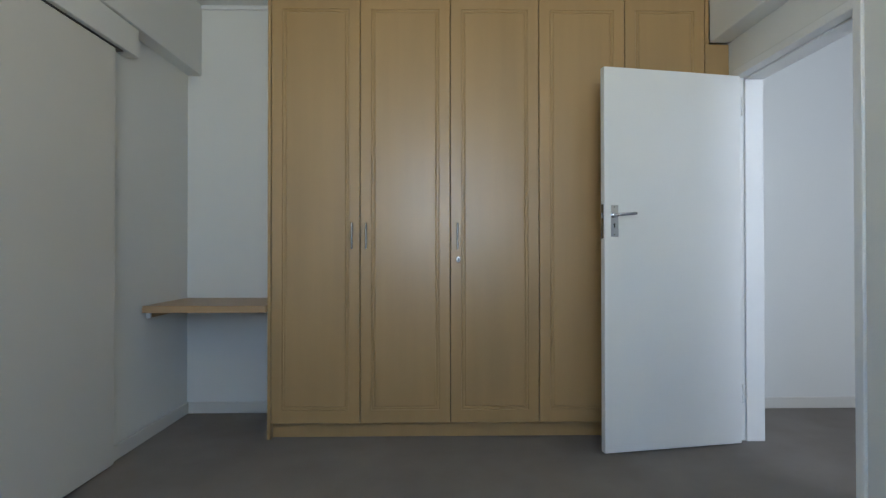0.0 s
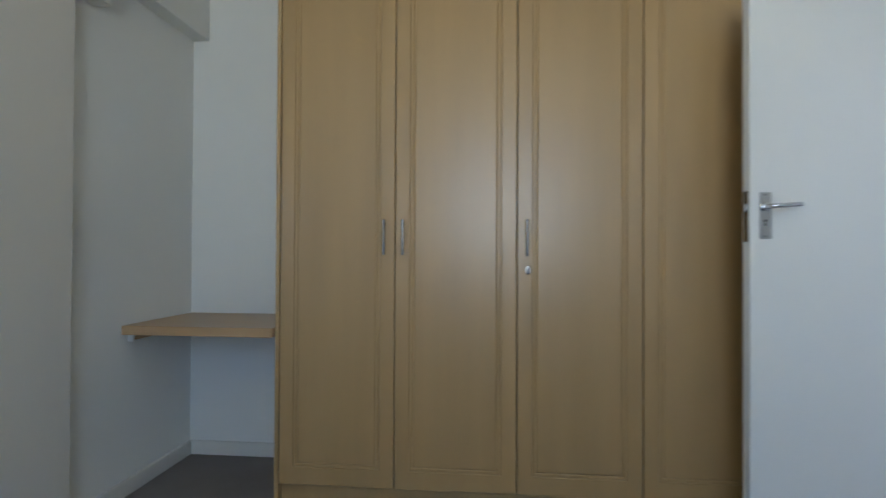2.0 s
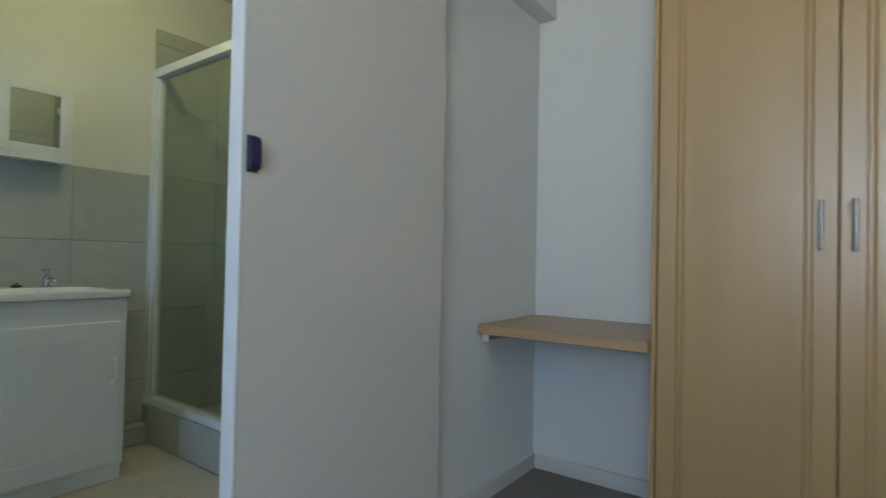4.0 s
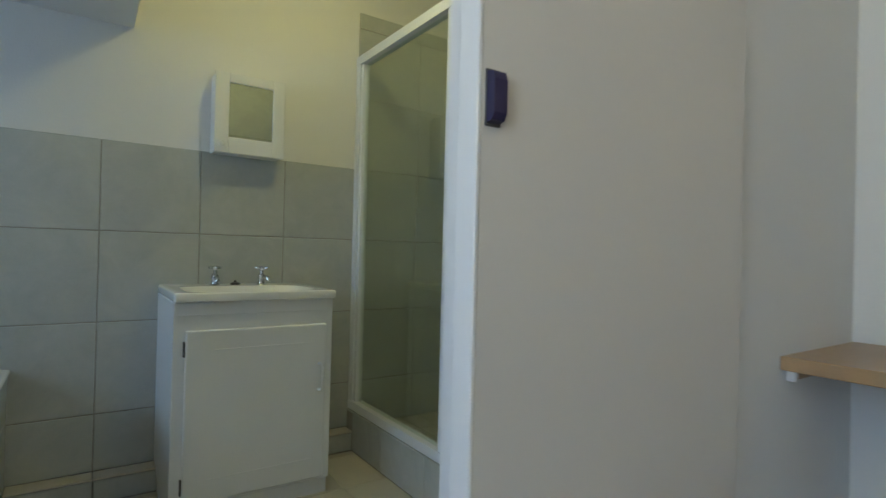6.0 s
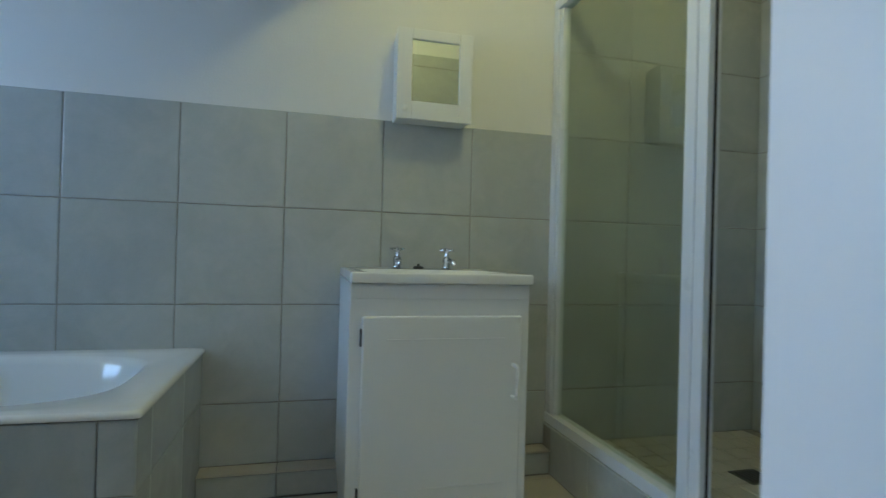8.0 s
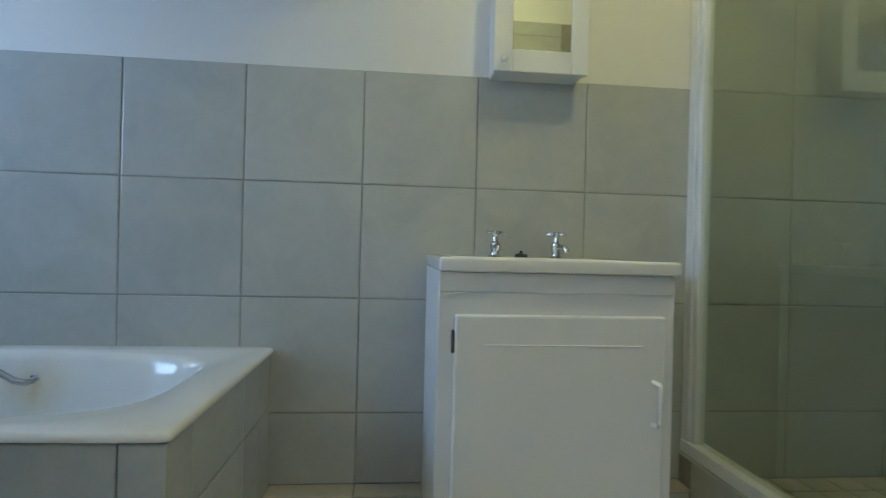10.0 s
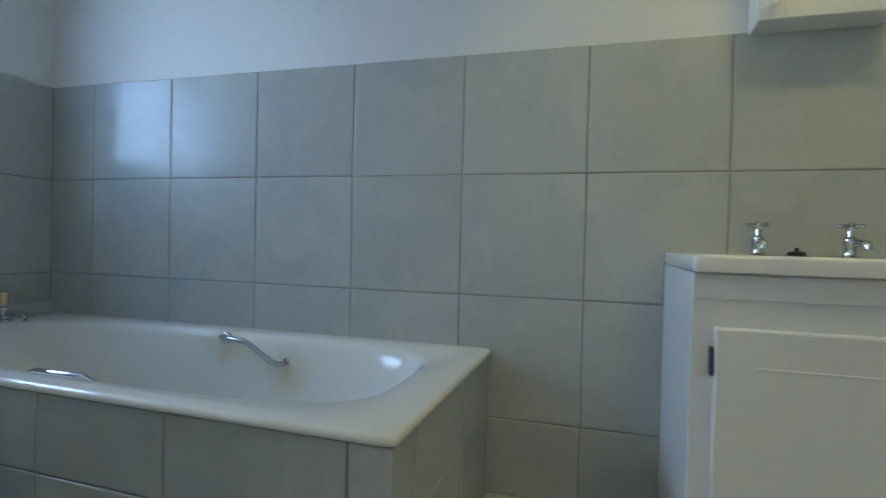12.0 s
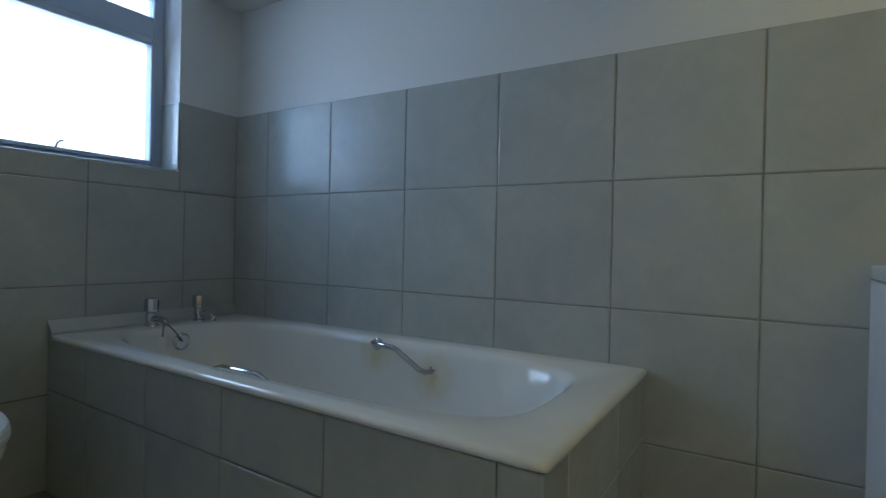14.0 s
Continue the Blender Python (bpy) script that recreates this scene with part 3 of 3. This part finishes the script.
for z in (0.655, 0.155):
    vp("hinge", (-3.1758, 1.6255, z - 0.028), (-3.160, 1.6325, z + 0.028), DARKSTEEL, 0.002, vd, "dark metal hinge")
basin = thing("basin", "white ceramic inset basin top on the vanity", "basin", at=(-3.40, 1.8995, 0.826))
rings = []
HX, HY = 0.2465, 0.3085
for dx, z, p in ((0.006, 0.0, 60), (0.001, 0.003, 60), (0.0, 0.008, 60), (0.0, 0.028, 60), (0.002, 0.033, 60), (0.007, 0.0355, 56), (0.03, 0.034, 24)):
    rings.append(oval(0, 0, HX - dx, HY - dx, z, p, 96))
rings.append(oval(0.045, 0, 0.17, 0.255, 0.033, 5, 96))
part("rim", loft(rings, False, False), CERAMIC, basin, "flat ceramic rim with a square lip", 45)
rings = [oval(0.045, 0, rx, ry, z, p, 96) for rx, ry, z, p in ((0.17, 0.255, 0.033, 5), (0.163, 0.248, 0.026, 4.5), (0.15, 0.232, 0.0, 4), (0.12, 0.19, -0.07, 3.4), (0.06, 0.09, -0.10, 2.6))]
part("bowl", loft(rings, True, False), CERAMIC, basin, "", 45)


def cross_tap(x, y, z, turn):
    t = thing("basin_tap", "chrome basin tap with a cross-shaped head", "tap", "basin taps")
    t.matrix_world = pose(x, y, z, 0, 0, turn) @ Matrix.Diagonal((1.1, 1.1, 1.08, 1))
    part("body", lathe([(0.022, 0.0), (0.022, 0.004), (0.014, 0.010), (0.012, 0.022), (0.015, 0.034), (0.014, 0.046), (0.008, 0.052), (0.007, 0.066)], (0, 0, 0)), CHROME, t, "", 40)
    part("spout", tube([(0.008, 0, 0.034), (0.026, 0, 0.037), (0.038, 0, 0.035), (0.044, 0, 0.029), (0.045, 0, 0.022)], 0.0085, 12), CHROME, t, "", 50)
    hd = part("cross_head", lathe([(0.009, 0.0665), (0.011, 0.072), (0.011, 0.080), (0.006, 0.085)], (0, 0, 0), "z", 14), CHROME, t, "", 40)
    for a in (20, 110, 200, 290):
        c, s = math.cos(radians(a)), math.sin(radians(a))
        part("spoke", tube([(0.009 * c, 0.009 * s, 0.076), (0.02 * c, 0.02 * s, 0.077), (0.0285 * c, 0.0285 * s, 0.077)], 0.0048, 8), CHROME, hd, "", 50)


cross_tap(-3.585, 1.809, 0.855, 0)
cross_tap(-3.585, 2.013, 0.855, 25)
pl = thing("basin_plug", "small black rubber plug lying on the basin rim", "plug", at=(-3.585, 1.897, 0.8605))
part("stopper", lathe([(0.021, 0.0), (0.022, 0.005), (0.018, 0.010), (0.005, 0.012), (0.005, 0.020)], (0, 0, 0)), BLACK, pl, "", 40)

# mirror cabinet
mc = thing("mirror_cabinet", "small white wall cabinet with a mirror door", "cabinet", at=(XF, 1.933, 1.625))


def mp_(name, a, b, mat=MELAMINE, bevel=0.002, parent=None, label="", seg=1):
    return part(name, box((a[0], a[1] - 1.925, a[2] - 1.625), (b[0], b[1] - 1.925, b[2] - 1.625), bevel, seg), mat, parent or mc, label)


mp_("body", (0.001, 1.776, 1.452), (0.100, 2.072, 1.800), bevel=0.003)

bm = bmesh.new()
for a, b in (((0.101, 1.770, 1.447), (0.120, 1.830, 1.803)), ((0.101, 2.023, 1.447), (0.120, 2.078, 1.803)), ((0.101, 1.8302, 1.447), (0.120, 2.0228, 1.519)), ((0.101, 1.8302, 1.761), (0.120, 2.0228, 1.803))):
    add_box(bm, (a[0], a[1] - 1.925, a[2] - 1.625), (b[0], b[1] - 1.925, b[2] - 1.625), 0.003, 2)
md = part("door", bm, MELAMINE, mc)
mp_("mirror", (0.104, 1.828, 1.517), (0.112, 2.025, 1.763), MIRROR, 0.0, md, "plain mirror glass")
part("knob", lathe([(0.005, 0.1195), (0.005, 0.128), (0.012, 0.134), (0.013, 0.140), (0.008, 0.145)], (0, 1.800 - 1.925, 1.482 - 1.625), "x", 18), MELAMINE, md, "white round knob", 40)

# ---------------------------------------------------------------- shower
KY0, KY1, KZ = 2.482, 2.60, 0.200
kerb = structure("shower_kerb", box((XF + 0.002, KY0 + 0.008, 0), (XB - 0.002, KY1, KZ - 0.008)), GROUT, "tiled shower kerb", "kerb")
structure("floor_shower", box((XF + 0.002, KY1, 0), (XB - 0.002, YE - 0.002, 0.094)), GROUT, "raised shower floor bed", "floor")
enc = thing("shower_screen", "white framed glass shower screen on a tiled kerb", "shower screen", at=(-2.75, 2.52, KZ + 0.0005))


def sp(name, a, b, mat=ALU, bevel=0.003, label=""):
    return part(name, box((a[0] + 2.75, a[1] - 2.52, a[2] - KZ), (b[0] + 2.75, b[1] - 2.52, b[2] - KZ), bevel, 2), mat, enc, label)


sp("bottom_rail", (XF + 0.005, 2.492, KZ), (-1.856, 2.552, KZ + 0.042))
sp("top_rail", (XF + 0.005, 2.495, 2.005), (-1.856, 2.548, 2.052))
sp("wall_post", (XF + 0.005, 2.495, KZ + 0.0425), (-3.60, 2.548, 2.0045))
sp("inner_post", (-3.5995, 2.504, KZ + 0.0425), (-3.575, 2.540, 2.0045))
sp("mullion", (-2.795, 2.495, KZ + 0.0425), (-2.752, 2.548, 2.0045))
sp("door_stile", (-2.7515, 2.500, KZ + 0.0425), (-2.712, 2.543, 2.0045))
sp("seal", (-2.7115, 2.520, KZ + 0.0425), (-2.7085, 2.528, 2.0045), BLACK, 0.001, "black rubber seal")
sp("end_post", (-1.895, 2.495, KZ + 0.0425), (-1.856, 2.548, 2.0045))
pane = sp("pane", (-3.576, 2.519, KZ + 0.035), (-2.794, 2.525, 2.012), GLASS_SHOWER, 0.0, "greenish tinted glass")
pane.visible_shadow = False
dn = thing("floor_drain", "square chrome grate in the shower floor", "drain", at=(-3.16, 3.14, 0.1002))
part("frame", box((-0.062, -0.062, 0.0), (0.062, 0.062, 0.003), 0.001), STEEL, dn)
# openings are raised black bars, their inner shade put in as colour
for k in range(6):
    part("slot", box((-0.045, -0.046 + k * 0.0175, 0.0031), (0.045, -0.038 + k * 0.0175, 0.0042)), BLACK, dn)

# ---------------------------------------------------------------- toilet
wc = thing("toilet", "white ceramic toilet with a closed white seat", "toilet", at=(-2.432, -0.40, 0))
part("pan", loft([oval(0, 0.02, 0.11, 0.20, -0.004, 2.6), oval(0, 0.02, 0.10, 0.19, 0.06, 2.4), oval(0, 0.06, 0.12, 0.22, 0.2, 2.3), oval(0, 0.09, 0.175, 0.26, 0.34, 2.2), oval(0, 0.09, 0.185, 0.27, 0.385, 2.2), oval(0, 0.09, 0.18, 0.265, 0.395, 2.2)]), CERAMIC, wc, "", 50)
part("seat", loft([oval(0, 0.09, 0.185, 0.272, 0.396, 2.2), oval(0, 0.09, 0.19, 0.277, 0.402, 2.2), oval(0, 0.09, 0.19, 0.277, 0.412, 2.2), oval(0, 0.09, 0.184, 0.27, 0.417, 2.2)]), MELAMINE, wc, "", 40)
part("lid", loft([oval(0, 0.09, 0.184, 0.27, 0.4185, 2.2), oval(0, 0.09, 0.188, 0.274, 0.424, 2.2), oval(0, 0.09, 0.184, 0.27, 0.433, 2.2), oval(0, 0.09, 0.15, 0.23, 0.440, 2.2)]), MELAMINE, wc, "", 40)
part("cistern", box((-0.19, -0.329, 0.40), (0.19, -0.15, 0.74), 0.02, 3), CERAMIC, wc)
part("hinge", tube([(-0.10, -0.165, 0.425), (-0.06, -0.165, 0.425)], 0.012, 10), CHROME, wc)
part("inlet_valve", tube([(-0.30, -0.312, 0.445), (-0.29, -0.27, 0.445), (-0.24, -0.25, 0.445), (-0.192, -0.25, 0.445)], 0.010, 10), CHROME, wc, "chrome inlet valve")

# ---------------------------------------------------------------- bathroom ceiling lamp
cl = thing("ceiling_lamp", "round warm white ceiling lamp", "lamp", at=(-2.72, 2.10, ZC - 0.08))
part("base", lathe([(0.12, -0.0005), (0.12, -0.015), (0.10, -0.02)], (0, 0, 0)), ALU, cl, "", 40)
sh = part("shade", lathe([(0.105, -0.0205), (0.11, -0.04), (0.09, -0.075), (0.05, -0.095), (0.01, -0.10)], (0, 0, 0)), SHADEGLOW, cl, "glowing opal shade", 60)
bulb = lamp("lamp_bulb", "POINT", (-2.72, 2.10, ZC - 0.22), (-2.72, 2.10, 0), 9.2, (1.0, 0.83, 0.28))
bulb.data.shadow_soft_size = 0.09

# ---------------------------------------------------------------- tiles, piece by piece
MESHES = {}


def tile_mesh(w, h, mat, depth, ch):
    """A tile lying in its own u, v plane, its face at w = depth, with softened edges."""
    key = (round(w, 3), round(h, 3), mat.name, depth)
    if key not in MESHES:
        me = bpy.data.meshes.new("tile")
        a, b = w / 2, h / 2
        ring = lambda d, z: [(-a + d, -b + d, z), (a - d, -b + d, z), (a - d, b - d, z), (-a + d, b - d, z)]
        vs = ring(0, 0) + ring(0, depth - ch * 0.75) + ring(ch * 0.35, depth - ch * 0.25) + ring(ch, depth)
        fs = [(k + 4 * i, (k + 1) % 4 + 4 * i, (k + 1) % 4 + 4 * i + 4, k + 4 * i + 4) for i in range(3) for k in range(4)] + [(12, 13, 14, 15)]
        me.from_pydata(vs, [], fs)
        me.materials.append(mat)
        MESHES[key] = me
    return MESHES[key]


WAYS = {"+x": Matrix(((0, 0, 1, 0), (1, 0, 0, 0), (0, 1, 0, 0), (0, 0, 0, 1))), "+y": Matrix(((-1, 0, 0, 0), (0, 0, 1, 0), (0, 1, 0, 0), (0, 0, 0, 1))),
        "-y": Matrix(((1, 0, 0, 0), (0, 0, -1, 0), (0, 1, 0, 0), (0, 0, 0, 1))), "-x": Matrix(((0, 0, -1, 0), (-1, 0, 0, 0), (0, 1, 0, 0), (0, 0, 0, 1))), "+z": Matrix.Identity(4)}
tile_rng = random.Random(4)


def lay(parent, way, plane, us, vs, mat=TILE, depth=0.007, gap=0.0032, ch=0.0036, keep=None, name="tile"):
    """Tiles between the joints us and vs on a plane that faces way; u is y or x, v is z (or x, y on a floor)."""
    for u0, u1 in zip(us, us[1:]):
        for v0, v1 in zip(vs, vs[1:]):
            if keep and not keep((u0 + u1) / 2, (v0 + v1) / 2):
                continue
            w, h = abs(u1 - u0) - gap, abs(v1 - v0) - gap
            if w < 0.012 or h < 0.012:
                continue
            u, v = (u0 + u1) / 2, (v0 + v1) / 2
            at = {"x": (plane, u, v), "y": (u, plane, v), "z": (u, v, plane)}[way[1]]
            ob = new(name, tile_mesh(w, h, mat, depth, ch))
            lean = Euler((tile_rng.gauss(0, 0.0012), tile_rng.gauss(0, 0.0012), 0)).to_matrix().to_4x4()
            ob.matrix_world = Matrix.Translation(at) @ WAYS[way] @ lean
            ob.parent = parent
    return parent


def bed(name, a, b, label):
    return structure(name, box(a, b), GROUT, label, "tiles")


P, Q, Y0, Z2 = 0.378, 0.376, -0.140, 1.086
YJ = [YW] + [Y0 + k * P for k in range(-1, 8)]
ZJ = [0.100] + [Z2 + k * Q for k in (-2, -1, 0, 1)]
TP = 0.007
far = bed("wall_tiles_far", (XF - 0.010, YW + 0.001, 0.0), (XF - 0.0065, 2.505, 1.458), "grey-beige ceramic wall tiles with thin joints")
structure("wall_tiles_far_grout", box((XF, YW + 0.001, 0.0), (XF + 0.0046, 2.506, 1.459)), GROUT, "grout between grey-beige wall tiles", "grout")
lay(far, "+x", XF, YJ, ZJ)
shw = bed("wall_tiles_shower", (XF - 0.010, 2.51, 0.0), (XF - 0.0065, YE, 2.29), "tall ceramic tiling inside the shower")
structure("wall_tiles_shower_grout", box((XF, 2.509, 0.0), (XF + 0.0046, YE - 0.001, 2.295)), GROUT, "grout between shower wall tiles", "grout")
SZ = [0.095] + [Z2 + k * Q for k in (-2, -1, 0, 1, 2, 3)] + [2.298]
lay(shw, "+x", XF, [2.508, 2.886, 3.264, YE], SZ)
she = bed("wall_tiles_shower_end", (XF, YE + 0.0065, 0.0), (XB, YE + 0.010, 2.29), "ceramic tiling on the shower end wall")
structure("wall_tiles_shower_end_grout", box((XF + 0.004, YE - 0.0046, 0.0), (XB - 0.005, YE, 2.295)), GROUT, "grout on the shower end wall", "grout")
lay(she, "-y", YE, [XF + 0.008 + k * P for k in range(5)] + [XB], SZ)
shd = bed("wall_tiles_door_side", (XB + 0.0065, 2.0, 0.0), (XB + 0.010, YE, 2.29), "tall ceramic tiling on the wall beside the shower")
structure("wall_tiles_door_side_grout", box((XB - 0.0046, 2.0, 0.1), (XB, YE - 0.005, 2.295)), GROUT, "grout between tiles beside the shower", "grout")
lay(shd, "-x", XB, [2.0, 2.130, 2.485], SZ, keep=lambda u, v: v > 0.1)
lay(shd, "-x", XB, [2.604, 2.886, 3.264, YE - 0.008], SZ)
ws = bed("wall_tiles_window", (XF, YW - 0.010, 0.0), (XB, YW - 0.0065, WZ0 - 0.02), "grey-beige tiles below and beside the window")
bm = box((XF + 0.004, YW, 0.0), (XB, YW + 0.0046, WZ0 - 0.006))
add_box(bm, (XF + 0.004, YW, WZ0 - 0.006), (WX0 - 0.006, YW + 0.0046, 1.459))
structure("wall_tiles_window_grout", bm, GROUT, "grout between tiles under the window", "grout")
WJ = [XF + 0.008, -3.387, -3.012, -2.636, -2.26, XB - 0.002]
lay(ws, "+y", YW, WJ, [0.0] + ZJ[1:4])
lay(ws, "+y", YW, [XF + 0.008, WX0 - 0.003], ZJ[3:])
lay(ws, "+y", YW, [WX0 - 0.003, -3.012, -2.636, WX1, -2.26, XB - 0.002], [ZJ[3], WZ0 - 0.002])
# reveal and sill of the window
rev = bed("wall_tiles_reveal", (WX0 - 0.010, -0.855, WZ0), (WX0 - 0.0065, YW, 1.455), "tiled window reveal")
lay(rev, "+x", WX0, [-0.858, YW + 0.008], [WZ0 + 0.006, 1.462])
sill = bed("window_sill", (WX0, -0.86, WZ0 - 0.012), (WX1, YW, WZ0 - 0.0005), "tiled window sill")
lay(sill, "+z", WZ0 - 0.004, [WX0 + 0.004, -3.012, -2.636, WX1], [-0.858, YW + 0.007])

# ledge along the foot of the far wall
led = structure("tile_ledge", box((XF, 1.092, 0.0), (XF + 0.078, KY0, 0.094)), GROUT, "low tiled ledge along the wall", "ledge")
lay(led, "+z", 0.094, [XF + 0.004, XF + 0.092], [1.096, 1.373, 1.751, 2.13, KY0 + 0.004], FTILE)
lay(led, "+x", XF + 0.078, [1.096, 1.373, 1.751, 2.13, KY0 + 0.004], [0.0, 0.090])

# apron of the tub
lay(apron, "+x", -2.850, [YW + 0.009, -0.44, -0.085, 0.265, 0.615, 1.014, 1.096], [0.0, 0.355, 0.530])
front = list(apron.children)
lay(apron, "+y", 1.089, [XF + 0.008, -3.33, -2.97, -2.843], [0.0, 0.355, 0.530])

turn = Matrix.Translation((-2.843, 1.105, 0)) @ Matrix.Rotation(-math.atan(SKEW), 4, "Z") @ Matrix.Translation((2.843, -1.105, 0))
for ob in front:
    ob.matrix_world = turn @ ob.matrix_basis

# kerb and shower floor
lay(kerb, "-y", KY0 + 0.008, [XF + 0.088, -3.25, -2.87, -2.49, -2.11, XB - 0.002], [0.0, KZ])
lay(kerb, "+z", KZ - 0.008, [XF + 0.01, -3.25, -2.87, -2.49, -2.11, XB - 0.002], [KY0, KY1])
SF = bpy.data.objects["floor_shower"]
lay(SF, "+z", 0.094, [XF + 0.01 + k * 0.105 for k in range(18)], [KY1 + 0.003 + k * 0.1055 for k in range(10)], FTILE, 0.006, 0.006,
    keep=lambda u, v: u < XB and max(abs(u + 3.16), abs(v - 3.14)) > 0.035)

# bathroom floor
FB = bpy.data.objects["floor_bathroom"]
lay(FB, "+z", -0.006, [-2.845, -2.508, -2.171, XB], [YW + 0.01, -0.42, -0.083, 0.254, 0.591, 0.928, 1.098], FTILE, 0.006)
lay(FB, "+z", -0.006, [XF + 0.086, -3.519, -3.182, -2.845, -2.508, -2.171, -1.884], [1.0975, 1.265, 1.602, 1.939, 2.276, KY0 + 0.004], FTILE, 0.006)
